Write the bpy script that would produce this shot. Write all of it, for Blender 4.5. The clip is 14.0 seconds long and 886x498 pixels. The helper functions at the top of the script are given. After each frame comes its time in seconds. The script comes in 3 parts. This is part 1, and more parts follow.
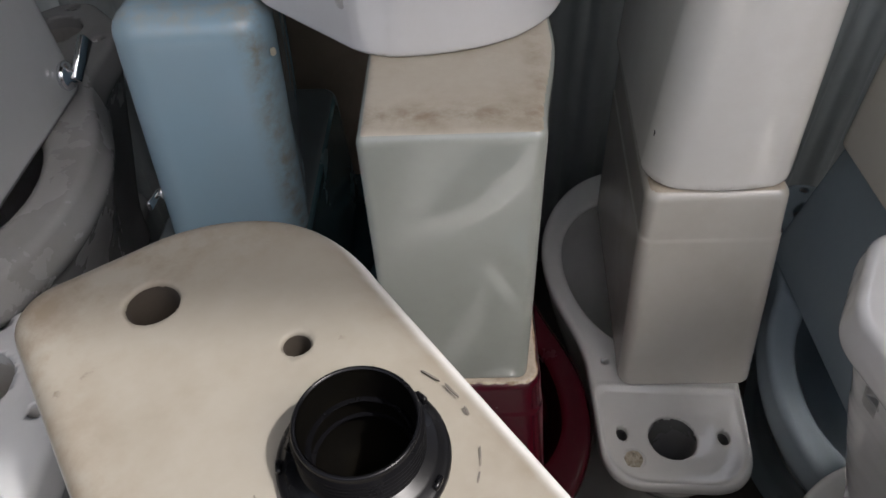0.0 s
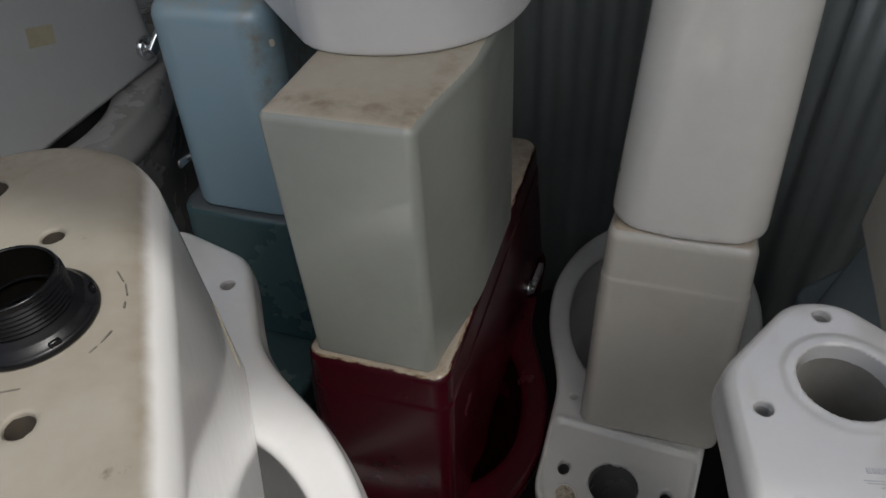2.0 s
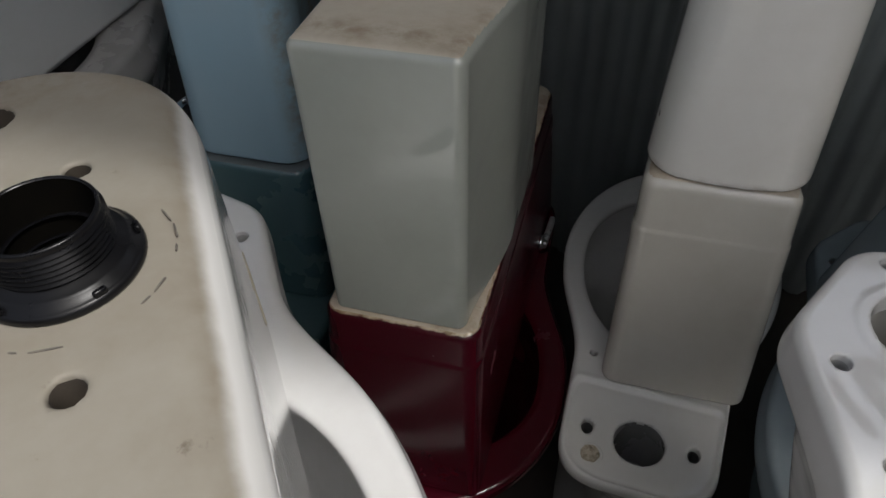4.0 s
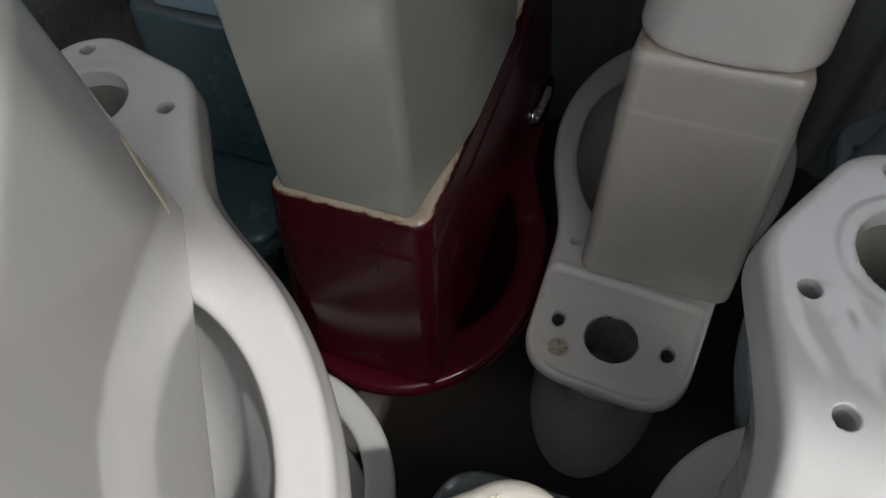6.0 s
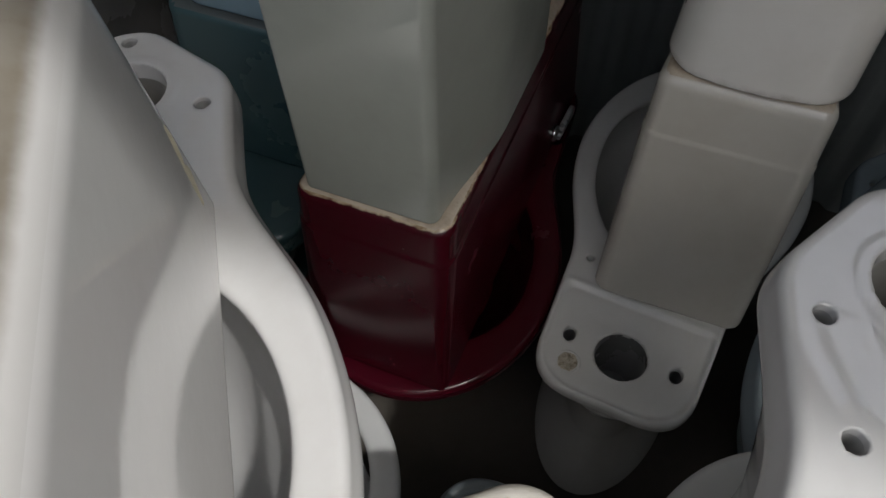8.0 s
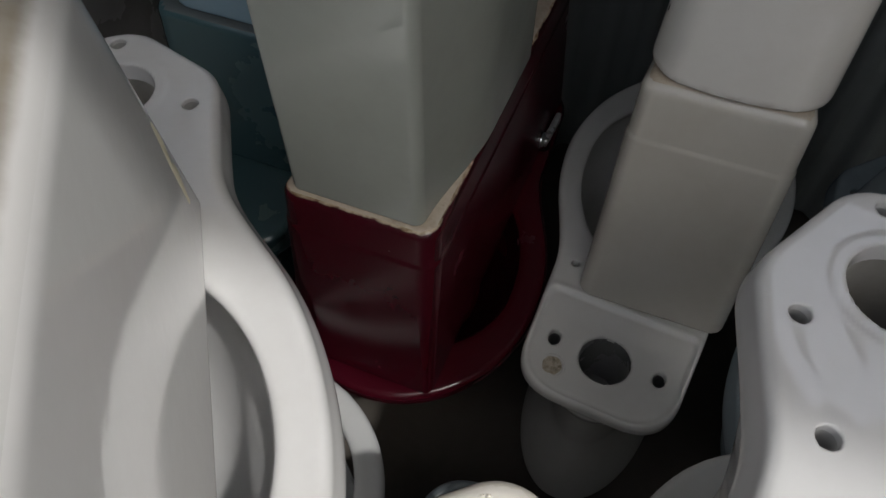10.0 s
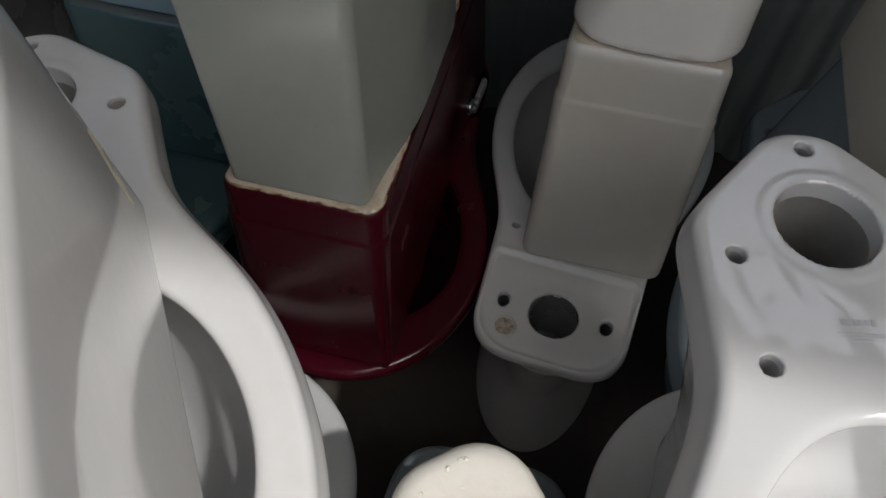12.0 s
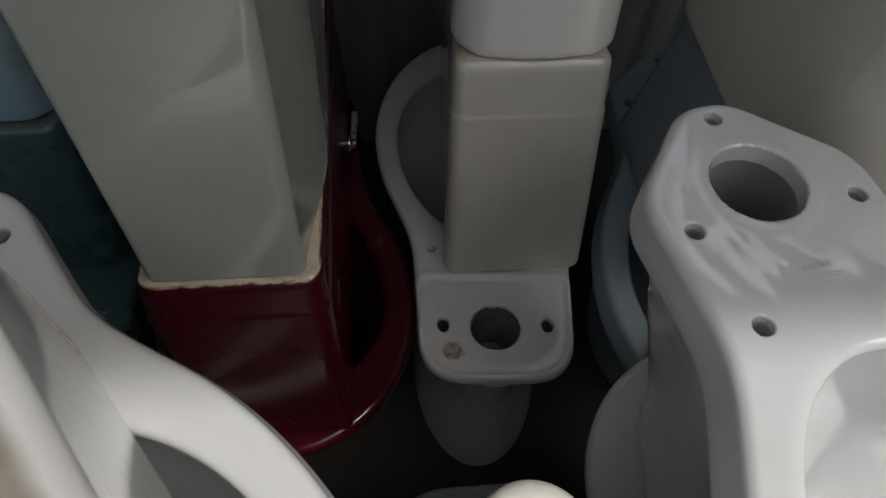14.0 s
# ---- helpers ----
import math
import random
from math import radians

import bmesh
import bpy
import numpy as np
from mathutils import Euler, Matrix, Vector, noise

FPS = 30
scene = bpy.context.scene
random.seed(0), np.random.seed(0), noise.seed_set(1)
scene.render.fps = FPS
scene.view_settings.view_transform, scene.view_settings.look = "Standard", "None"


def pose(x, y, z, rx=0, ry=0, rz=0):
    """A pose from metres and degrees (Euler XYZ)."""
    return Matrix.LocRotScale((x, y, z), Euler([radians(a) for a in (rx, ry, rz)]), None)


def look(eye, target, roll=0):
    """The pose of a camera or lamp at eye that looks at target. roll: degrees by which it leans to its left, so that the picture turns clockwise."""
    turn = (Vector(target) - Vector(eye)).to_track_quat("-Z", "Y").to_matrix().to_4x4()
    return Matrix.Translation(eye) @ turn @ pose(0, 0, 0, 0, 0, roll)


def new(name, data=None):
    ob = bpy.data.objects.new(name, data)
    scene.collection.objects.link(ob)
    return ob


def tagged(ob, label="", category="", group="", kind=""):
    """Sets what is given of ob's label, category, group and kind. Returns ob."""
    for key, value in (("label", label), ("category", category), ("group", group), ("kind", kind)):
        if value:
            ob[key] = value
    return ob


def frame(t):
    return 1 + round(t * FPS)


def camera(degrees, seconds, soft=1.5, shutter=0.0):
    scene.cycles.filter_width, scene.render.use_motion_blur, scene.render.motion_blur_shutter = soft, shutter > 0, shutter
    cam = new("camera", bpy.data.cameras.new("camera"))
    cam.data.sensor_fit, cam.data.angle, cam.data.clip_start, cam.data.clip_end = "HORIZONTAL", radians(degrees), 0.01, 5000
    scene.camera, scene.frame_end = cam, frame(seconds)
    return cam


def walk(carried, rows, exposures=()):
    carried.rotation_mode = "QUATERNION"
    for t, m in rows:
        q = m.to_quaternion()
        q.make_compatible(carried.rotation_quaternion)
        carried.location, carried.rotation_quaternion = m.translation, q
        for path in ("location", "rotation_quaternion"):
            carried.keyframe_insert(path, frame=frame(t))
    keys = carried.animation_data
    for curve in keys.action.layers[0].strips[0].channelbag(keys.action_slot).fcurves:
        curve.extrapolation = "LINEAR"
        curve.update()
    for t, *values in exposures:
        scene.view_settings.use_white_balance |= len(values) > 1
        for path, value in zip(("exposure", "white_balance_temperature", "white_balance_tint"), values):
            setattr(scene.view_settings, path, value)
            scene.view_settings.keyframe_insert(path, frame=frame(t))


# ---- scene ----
cam = camera(63.7, 14.0)
METRES, EYE, TILT, LEAN, TURN = 0.80, 1.32, -45.0, 2.0, 0.0
ROWS = [
    (0.0, 0.0, 0.0, 0.0, 0.0, 0.0, 0.0),
    (0.5, 0.148, -0.0187, -0.0222, 5.08, 0.48, -3.71),
    (1.0, 0.3317, -0.0325, -0.03, 11.26, 0.34, -7.79),
    (1.5, 0.35, -0.0428, -0.0221, 12.75, 0.88, -9.94),
    (2.0, 0.3542, -0.0324, -0.0239, 13.24, 1.45, -11.28),
    (4.5, 0.2435, 0.0426, -0.0589, 10.06, -3.81, -11.03),
    (5.0, 0.2505, 0.0905, -0.0379, 10.18, -8.08, -11.15),
    (5.5, 0.3243, 0.1504, -0.0129, 12.12, -11.46, -11.98),
    (6.0, 0.3402, 0.1477, -0.0053, 13.94, -13.3, -12.84),
    (6.5, 0.3402, 0.1355, -0.009, 15.18, -13.95, -13.94),
    (7.0, 0.334, 0.1327, -0.0115, 16.0, -13.61, -15.04),
    (7.5, 0.331, 0.1226, -0.0116, 15.95, -12.97, -15.64),
    (8.0, 0.3298, 0.1247, -0.0131, 15.31, -12.57, -16.08),
    (8.5, 0.3304, 0.1231, -0.0162, 14.31, -12.18, -16.54),
    (11.0, 0.3457, 0.1121, -0.0203, 14.77, -11.42, -16.69),
    (11.5, 0.3384, 0.1079, -0.0191, 12.7, -12.51, -15.4),
    (12.0, 0.3189, 0.096, -0.0146, 7.77, -12.44, -12.11),
    (12.5, 0.2701, 0.0732, -0.023, 2.83, -12.11, -8.45),
    (13.0, 0.2463, 0.0594, -0.0167, 0.16, -11.76, -6.19),
    (13.5, 0.2841, 0.0727, -0.0067, -2.58, -11.27, -3.38),
    (14.0, 0.196, 0.1223, 0.0048, -6.6, -9.98, 0.39),
]
walk(cam, [(t, pose(0, 0, EYE, TILT, LEAN, TURN) @ pose(METRES * x, METRES * y, METRES * z, 90 + pitch, roll, yaw)) for t, x, y, z, yaw, pitch, roll in ROWS],
     [(0.0, 0.29, 6550, 13), (0.5, -0.01, 6500, 12), (1.5, -0.29, 6480, 9), (5.0, -0.40, 6480, 9), (7.5, -0.57, 6480, 9), (11.0, -0.56, 6480, 9), (12.0, -0.52, 6480, 9), (13.0, -0.68, 6480, 9), (14.0, -0.74, 6480, 9)])

# ---- world and light ----
world = bpy.data.worlds.new("sky")
scene.world = world
world.use_nodes = True
sky = world.node_tree.nodes.new("ShaderNodeTexSky")
sky.sky_type, sky.sun_disc = "NISHITA", False
SUN_UP, SUN_AZ = 58.0, 114.0
sky.sun_elevation, sky.sun_rotation = radians(SUN_UP), radians(SUN_AZ)
sky.air_density, sky.dust_density = 1.0, 5.0
haze = world.node_tree.nodes.new("ShaderNodeHueSaturation")
haze.inputs["Saturation"].default_value = 0.5
world.node_tree.links.new(sky.outputs[0], haze.inputs["Color"])
world.node_tree.links.new(haze.outputs[0], world.node_tree.nodes["Background"].inputs[0])
world.node_tree.nodes["Background"].inputs[1].default_value = 0.24
sun = new("sun", bpy.data.lights.new("sun", "SUN"))
sun.data.energy, sun.data.angle, sun.data.color = 3.1, radians(1.8), (1.0, 0.98, 0.95)
sun.matrix_world = look((math.sin(radians(SUN_AZ)) * math.cos(radians(SUN_UP)), math.cos(radians(SUN_AZ)) * math.cos(radians(SUN_UP)), math.sin(radians(SUN_UP))), (0, 0, 0))


# ---- materials ----
def mat(name):
    m = bpy.data.materials.new(name)
    m.use_nodes = True
    return m, m.node_tree, m.node_tree.nodes["Principled BSDF"]


def node(tree, kind, **values):
    n = tree.nodes.new(kind)
    for key, v in values.items():
        n.inputs[key.replace("_", " ")].default_value = v
    return n


def noise_ramp(tree, coord, scale, low, high, detail=6.0, rough=0.6):
    n = node(tree, "ShaderNodeTexNoise", Scale=scale, Detail=detail, Roughness=rough)
    tree.links.new(coord, n.inputs["Vector"])
    r = tree.nodes.new("ShaderNodeMapRange")
    r.inputs["From Min"].default_value, r.inputs["From Max"].default_value = low, high
    tree.links.new(n.outputs["Fac"], r.inputs["Value"])
    return r.outputs["Result"]


def mix(tree, fac, a, b):
    n = tree.nodes.new("ShaderNodeMix")
    n.data_type = "RGBA"
    for key, v in ((0, fac), (6, a), (7, b)):
        if hasattr(v, "is_linked"):
            tree.links.new(v, n.inputs[key])
        elif isinstance(v, (int, float)):
            n.inputs[key].default_value = v
        else:
            n.inputs[key].default_value = (*v, 1)
    return n.outputs[2]


def surface(name, base, dirt, amount=0.35, grain=9.0, rough=0.12, rough2=0.35, bump=0.25, bump_scale=11.0, relief=0.002, drawn=1.0, still=None, coat=0.0, specks=0.0, speck_colour=(0.1, 0.07, 0.05), bare=None, strips=(), metal=0.0, ior=1.5, glazed=None, coat_ior=1.9):
    """Base colour broken by large stains and fine grain; roughness worn in patches."""
    m, tree, shader = mat(name)
    coord = tree.nodes.new("ShaderNodeTexCoord").outputs["Object"]
    stain = noise_ramp(tree, coord, grain, 0.48, 0.78)
    fine = noise_ramp(tree, coord, grain * 9, 0.35, 0.8)
    both = tree.nodes.new("ShaderNodeMath")
    both.operation = "MULTIPLY_ADD"
    tree.links.new(stain, both.inputs[0])
    both.inputs[1].default_value = amount
    soft = tree.nodes.new("ShaderNodeMath")
    soft.operation = "MULTIPLY"
    tree.links.new(fine, soft.inputs[0])
    soft.inputs[1].default_value = amount * 0.3
    tree.links.new(soft.outputs[0], both.inputs[2])
    colour = mix(tree, both.outputs[0], base, dirt)
    if specks:
        spot = noise_ramp(tree, coord, grain * 4, 0.66, 0.74, 8.0, 0.7)
        k = tree.nodes.new("ShaderNodeMath")
        k.operation = "MULTIPLY"
        tree.links.new(spot, k.inputs[0])
        k.inputs[1].default_value = specks
        colour = mix(tree, k.outputs[0], colour, speck_colour)
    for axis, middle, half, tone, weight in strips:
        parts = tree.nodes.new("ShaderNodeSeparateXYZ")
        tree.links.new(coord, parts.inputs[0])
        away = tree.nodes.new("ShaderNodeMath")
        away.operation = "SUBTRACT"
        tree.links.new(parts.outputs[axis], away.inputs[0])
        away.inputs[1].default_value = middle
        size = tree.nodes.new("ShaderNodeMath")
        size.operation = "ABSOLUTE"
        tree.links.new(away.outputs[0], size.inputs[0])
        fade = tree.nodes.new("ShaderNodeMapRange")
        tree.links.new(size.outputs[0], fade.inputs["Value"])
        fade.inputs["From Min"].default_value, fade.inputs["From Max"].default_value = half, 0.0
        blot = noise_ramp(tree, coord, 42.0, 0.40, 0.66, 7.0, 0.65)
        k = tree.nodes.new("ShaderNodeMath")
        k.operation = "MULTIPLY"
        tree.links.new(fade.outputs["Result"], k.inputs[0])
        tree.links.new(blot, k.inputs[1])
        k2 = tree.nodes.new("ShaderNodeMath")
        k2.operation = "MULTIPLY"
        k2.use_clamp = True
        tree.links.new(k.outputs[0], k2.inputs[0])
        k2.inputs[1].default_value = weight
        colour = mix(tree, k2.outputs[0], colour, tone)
    if bare:
        split = tree.nodes.new("ShaderNodeSeparateXYZ")
        tree.links.new(coord, split.inputs[0])
        wave = noise_ramp(tree, coord, 38.0, 0.3, 0.7, 3.0)
        line = tree.nodes.new("ShaderNodeMath")
        line.operation = "MULTIPLY_ADD"
        tree.links.new(wave, line.inputs[0])
        line.inputs[1].default_value = 0.003
        tree.links.new(split.outputs["Z"], line.inputs[2])
        edge = tree.nodes.new("ShaderNodeMapRange")
        tree.links.new(line.outputs[0], edge.inputs["Value"])
        edge.inputs["From Min"].default_value, edge.inputs["From Max"].default_value = bare, bare + 0.0015
        grime = noise_ramp(tree, coord, 70.0, 0.45, 0.65)
        colour = mix(tree, edge.outputs["Result"], colour, mix(tree, grime, (0.52, 0.44, 0.32), (0.22, 0.15, 0.08)))
    if glazed:
        low, high, tone = glazed
        split = tree.nodes.new("ShaderNodeSeparateXYZ")
        tree.links.new(coord, split.inputs[0])
        wave = noise_ramp(tree, coord, 24.0, 0.3, 0.7, 4.0)
        line = tree.nodes.new("ShaderNodeMath")
        line.operation = "MULTIPLY_ADD"
        tree.links.new(wave, line.inputs[0])
        line.inputs[1].default_value = -0.0022
        tree.links.new(split.outputs["Z"], line.inputs[2])
        edge = tree.nodes.new("ShaderNodeMapRange")
        edge.interpolation_type = "SMOOTHSTEP"
        tree.links.new(line.outputs[0], edge.inputs["Value"])
        edge.inputs["From Min"].default_value, edge.inputs["From Max"].default_value = high, low
        colour = mix(tree, edge.outputs["Result"], colour, tone)
    tree.links.new(colour, shader.inputs["Base Color"])
    worn = noise_ramp(tree, coord, grain * 0.7, 0.35, 0.7)
    r = tree.nodes.new("ShaderNodeMapRange")
    tree.links.new(worn, r.inputs["Value"])
    r.inputs["To Min"].default_value, r.inputs["To Max"].default_value = rough, rough2
    tree.links.new(r.outputs["Result"], shader.inputs["Roughness"])
    if bump:
        n = node(tree, "ShaderNodeTexNoise", Scale=bump_scale, Detail=1.5 if bump_scale < 30 else 5.0)
        drag = tree.nodes.new("ShaderNodeMapping")
        drag.inputs["Scale"].default_value = (1.0, drawn, 1.0)
        tree.links.new(coord, drag.inputs["Vector"])
        tree.links.new(drag.outputs["Vector"], n.inputs["Vector"])
        b = node(tree, "ShaderNodeBump", Strength=bump, Distance=relief)
        tree.links.new(n.outputs["Fac"], b.inputs["Height"])
        if still:
            place = tree.nodes.new("ShaderNodeSeparateXYZ")
            tree.links.new(coord, place.inputs[0])
            calm = tree.nodes.new("ShaderNodeMapRange")
            tree.links.new(place.outputs["Y"], calm.inputs["Value"])
            calm.inputs["From Min"].default_value, calm.inputs["From Max"].default_value = still
            calm.inputs["To Max"].default_value = bump
            tree.links.new(calm.outputs["Result"], b.inputs["Strength"])
        tree.links.new(b.outputs["Normal"], shader.inputs["Coat Normal" if coat else "Normal"])
    shader.inputs["Coat Weight"].default_value = coat
    shader.inputs["Coat Roughness"].default_value = 0.015
    shader.inputs["Coat IOR"].default_value = coat_ior
    shader.inputs["Metallic"].default_value = metal
    shader.inputs["IOR"].default_value = ior
    return m


WHITE = surface("white_glaze", (0.74, 0.74, 0.74), (0.55, 0.53, 0.50), 0.26, 7, 0.025, 0.08, 0.5, 13, ior=1.65)
WAVY = surface("rippled_white_glaze", (0.74, 0.74, 0.735), (0.55, 0.53, 0.50), 0.26, 7, 0.4, 0.5, 1.0, 24, relief=0.0058, still=(-0.25, -0.36), coat=1.0, ior=1.3, coat_ior=2.2, drawn=0.45)
SOFTWAVY = surface("softly_rippled_white_glaze", (0.66, 0.66, 0.655), (0.46, 0.44, 0.41), 0.35, 7, 0.4, 0.5, 1.0, 22, relief=0.0036, still=(-0.30, -0.36), coat=1.0, ior=1.3, coat_ior=1.75, drawn=0.7)
HERO_GLAZE = surface("finely_rippled_white_glaze", (0.79, 0.785, 0.775), (0.60, 0.58, 0.55), 0.22, 7, 0.4, 0.5, 0.10, 48, coat=1.0, ior=1.3)
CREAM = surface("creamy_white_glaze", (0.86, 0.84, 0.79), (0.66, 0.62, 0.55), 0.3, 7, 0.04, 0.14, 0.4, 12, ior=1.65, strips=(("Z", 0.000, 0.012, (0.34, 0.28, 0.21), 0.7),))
OFFWHITE = surface("grey_white_glaze", (0.785, 0.778, 0.745), (0.52, 0.49, 0.44), 0.22, 8, 0.02, 0.08, 0.4, 13, ior=1.65)
IVORY = surface("ivory_glaze", (0.68, 0.645, 0.57), (0.45, 0.40, 0.32), 0.18, 7, 0.12, 0.3, ior=1.65)
WARM = surface("warm_grey_glaze", (0.555, 0.535, 0.48), (0.41, 0.375, 0.31), 0.35, 7, 0.03, 0.12, 0.4, 12, ior=1.65)
MINT = surface("pale_green_glaze", (0.360, 0.380, 0.340), (0.280, 0.294, 0.256), 0.5, 6, 0.35, 0.5, 1.0, 9, relief=0.003, coat=1.0, ior=1.3, coat_ior=1.7)
BLUE = surface("light_blue_glaze", (0.31, 0.45, 0.53), (0.33, 0.40, 0.43), 0.25, 6, 0.10, 0.25, strips=(("X", 0.092, 0.022, (0.27, 0.27, 0.22), 1.0), ("Z", 0.335, 0.02, (0.42, 0.42, 0.36), 0.8)), ior=1.65)
LIGHTGREY = surface("light_grey_glaze", (0.47, 0.48, 0.48), (0.34, 0.33, 0.31), 0.25, 7, 0.06, 0.2, ior=1.65)
TEAL = surface("teal_glaze", (0.060, 0.118, 0.132), (0.065, 0.11, 0.12), 0.12, 8, 0.14, 0.35, ior=1.65)
SLATE = surface("slate_blue_glaze", (0.36, 0.43, 0.47), (0.25, 0.29, 0.31), 0.3, 8, 0.06, 0.2, ior=1.65)
DULLSLATE = surface("dull_slate_blue_glaze", (0.20, 0.235, 0.255), (0.14, 0.16, 0.17), 0.4, 8, 0.3, 0.5)
MAROON = surface("maroon_glaze", (0.053, 0.003, 0.009), (0.034, 0.004, 0.007), 0.45, 8, 0.10, 0.3, ior=1.48)
WORN_CHROME = surface("worn_chrome", (0.62, 0.62, 0.62), (0.3, 0.29, 0.28), 0.5, 60, 0.22, 0.45, 0.1, 200, metal=0.55)
MAROON_EDGE = surface("maroon_glaze_with_bare_edge", (0.053, 0.003, 0.009), (0.034, 0.004, 0.007), 0.45, 8, 0.10, 0.3, bare=0.2668, ior=1.48)
# darker copy of the grey glaze; the shade on the bowl is put into it
SHADEDGREY = surface("shaded_grey_glaze", (0.27, 0.265, 0.26), (0.18, 0.17, 0.155), 0.4, 8, 0.15, 0.4)
GREY = surface("grey_glaze", (0.42, 0.42, 0.41), (0.28, 0.26, 0.23), 0.3, 8, 0.12, 0.3, ior=1.65)
BISQUE = surface("unglazed_clay", (0.60, 0.54, 0.44), (0.30, 0.23, 0.15), 0.6, 11, 0.7, 0.9, 0.25, 160, specks=0.55)
BISQUE_WORN = surface("stained_unglazed_clay", (0.50, 0.46, 0.38), (0.34, 0.27, 0.18), 0.5, 9, 0.7, 0.9, 0.25, 160, specks=0.4, strips=(("Y", -0.136, 0.030, (0.28, 0.21, 0.14), 0.85), ("X", 0.068, 0.018, (0.32, 0.24, 0.16), 0.6)))
# brown stains; the Y and X strips also paint the shaded far and left edges
BISQUE_HERO = surface("mottled_shaded_unglazed_clay", (0.27, 0.248, 0.208), (0.17, 0.14, 0.10), 0.6, 8, 0.55, 0.85, 0.08, 120, specks=0.7, strips=(("Y", 0.225, 0.075, (0.16, 0.12, 0.08), 0.8), ("X", -0.105, 0.045, (0.17, 0.125, 0.08), 0.9), ("Z", 0.2930, 0.005, (0.17, 0.13, 0.08), 0.45)), glazed=(0.2855, 0.2935, (0.64, 0.635, 0.62)))
PALE = surface("pale_unglazed_clay", (0.67, 0.64, 0.585), (0.42, 0.35, 0.25), 0.4, 11, 0.65, 0.85, 0.25, 160, specks=0.35)
STAINED = surface("rust_stained_clay", (0.52, 0.46, 0.37), (0.20, 0.13, 0.07), 0.8, 16, 0.6, 0.85, 0.25, 160, specks=0.6)
RUBBER = surface("black_plastic", (0.004, 0.004, 0.005), (0.012, 0.012, 0.011), 0.3, 20, 0.2, 0.38, ior=1.33)
DUSKY = surface("dusty_dark_clay", (0.09, 0.11, 0.115), (0.09, 0.09, 0.085), 0.5, 12, 0.6, 0.85)
# socket tones: grimy clay or glaze, darkened further for the shade down the hole
SOCKET = surface("grimy_shaded_socket_clay", (0.27, 0.26, 0.24), (0.14, 0.13, 0.115), 0.5, 14, 0.35, 0.6)
GREYSOCKET = surface("shaded_glazed_socket", (0.22, 0.22, 0.215), (0.15, 0.145, 0.13), 0.4, 14, 0.15, 0.4)
# inner faces of bolt holes and slots, with their shade in the colour
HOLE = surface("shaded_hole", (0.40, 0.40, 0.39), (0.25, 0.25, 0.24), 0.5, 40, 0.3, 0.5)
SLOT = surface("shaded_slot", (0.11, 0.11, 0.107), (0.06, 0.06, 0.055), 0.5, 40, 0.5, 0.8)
# dark brown that stands for the unlit depth of drilled holes
BORE_SHADE = surface("brown_bore_shade", (0.05, 0.04, 0.03), (0.025, 0.02, 0.014), 0.6, 60, 0.7, 0.9)
# blacker than the pipe itself: the shade inside it is put into the colour
PIPE_SHADE = surface("black_pipe_shade", (0.0025, 0.0022, 0.0018), (0.006, 0.005, 0.003), 0.5, 50, 0.8, 0.95, ior=1.12)
DARK = surface("dark_grime", (0.02, 0.018, 0.015), (0.05, 0.04, 0.03), 0.5, 40, 0.8, 0.95)
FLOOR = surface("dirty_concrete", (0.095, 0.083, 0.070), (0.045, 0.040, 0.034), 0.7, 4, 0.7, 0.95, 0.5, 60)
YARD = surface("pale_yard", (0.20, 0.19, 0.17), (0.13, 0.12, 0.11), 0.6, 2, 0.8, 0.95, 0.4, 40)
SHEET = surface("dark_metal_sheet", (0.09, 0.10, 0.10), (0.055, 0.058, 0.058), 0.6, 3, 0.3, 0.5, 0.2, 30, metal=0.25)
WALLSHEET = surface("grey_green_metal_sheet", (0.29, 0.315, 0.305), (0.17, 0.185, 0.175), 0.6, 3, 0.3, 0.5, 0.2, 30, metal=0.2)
PLASTERWALL = surface("grey_render", (0.24, 0.235, 0.225), (0.15, 0.145, 0.14), 0.6, 2, 0.8, 0.95, 0.4, 40)
BOARD = surface("brown_board", (0.21, 0.175, 0.135), (0.12, 0.10, 0.08), 0.5, 5, 0.7, 0.9, 0.3, 60)
TAPE = surface("paper_tape", (0.42, 0.38, 0.27), (0.3, 0.26, 0.18), 0.4, 30, 0.6, 0.8)
CHIP = surface("bare_chip", (0.66, 0.62, 0.48), (0.5, 0.44, 0.3), 0.5, 60, 0.7, 0.9)
SMUDGE = surface("scuff", (0.45, 0.44, 0.43), (0.68, 0.68, 0.67), 0.9, 120, 0.3, 0.6)
CORK = surface("dried_putty", (0.60, 0.54, 0.42), (0.13, 0.09, 0.05), 0.95, 190, 0.85, 0.95, 0.8, 300)
PLASTER = surface("plaster_lump", (0.72, 0.68, 0.6), (0.5, 0.44, 0.35), 0.5, 60, 0.8, 0.95, 0.8, 300)
INK = surface("pencil_grey", (0.10, 0.09, 0.08), (0.24, 0.21, 0.17), 0.6, 90, 0.6, 0.8)
GREYINK = surface("grey_print", (0.53, 0.54, 0.565), (0.55, 0.55, 0.55), 0.3, 80, 0.3, 0.5)
CHROME, _tree, _sh = mat("chrome")
_sh.inputs["Base Color"].default_value, _sh.inputs["Metallic"].default_value = (0.75, 0.76, 0.78, 1), 1.0
_sh.inputs["Roughness"].default_value = 0.12


# ---- smooth solid shapes ----
def smin(a, b, k):
    h = np.clip(0.5 + 0.5 * (b - a) / k, 0, 1)
    return b + (a - b) * h - k * h * (1 - h)


def smax(a, b, k):
    return -smin(-a, -b, k)


def step(t):
    t = np.clip(t, 0, 1)
    return t * t * (3 - 2 * t)


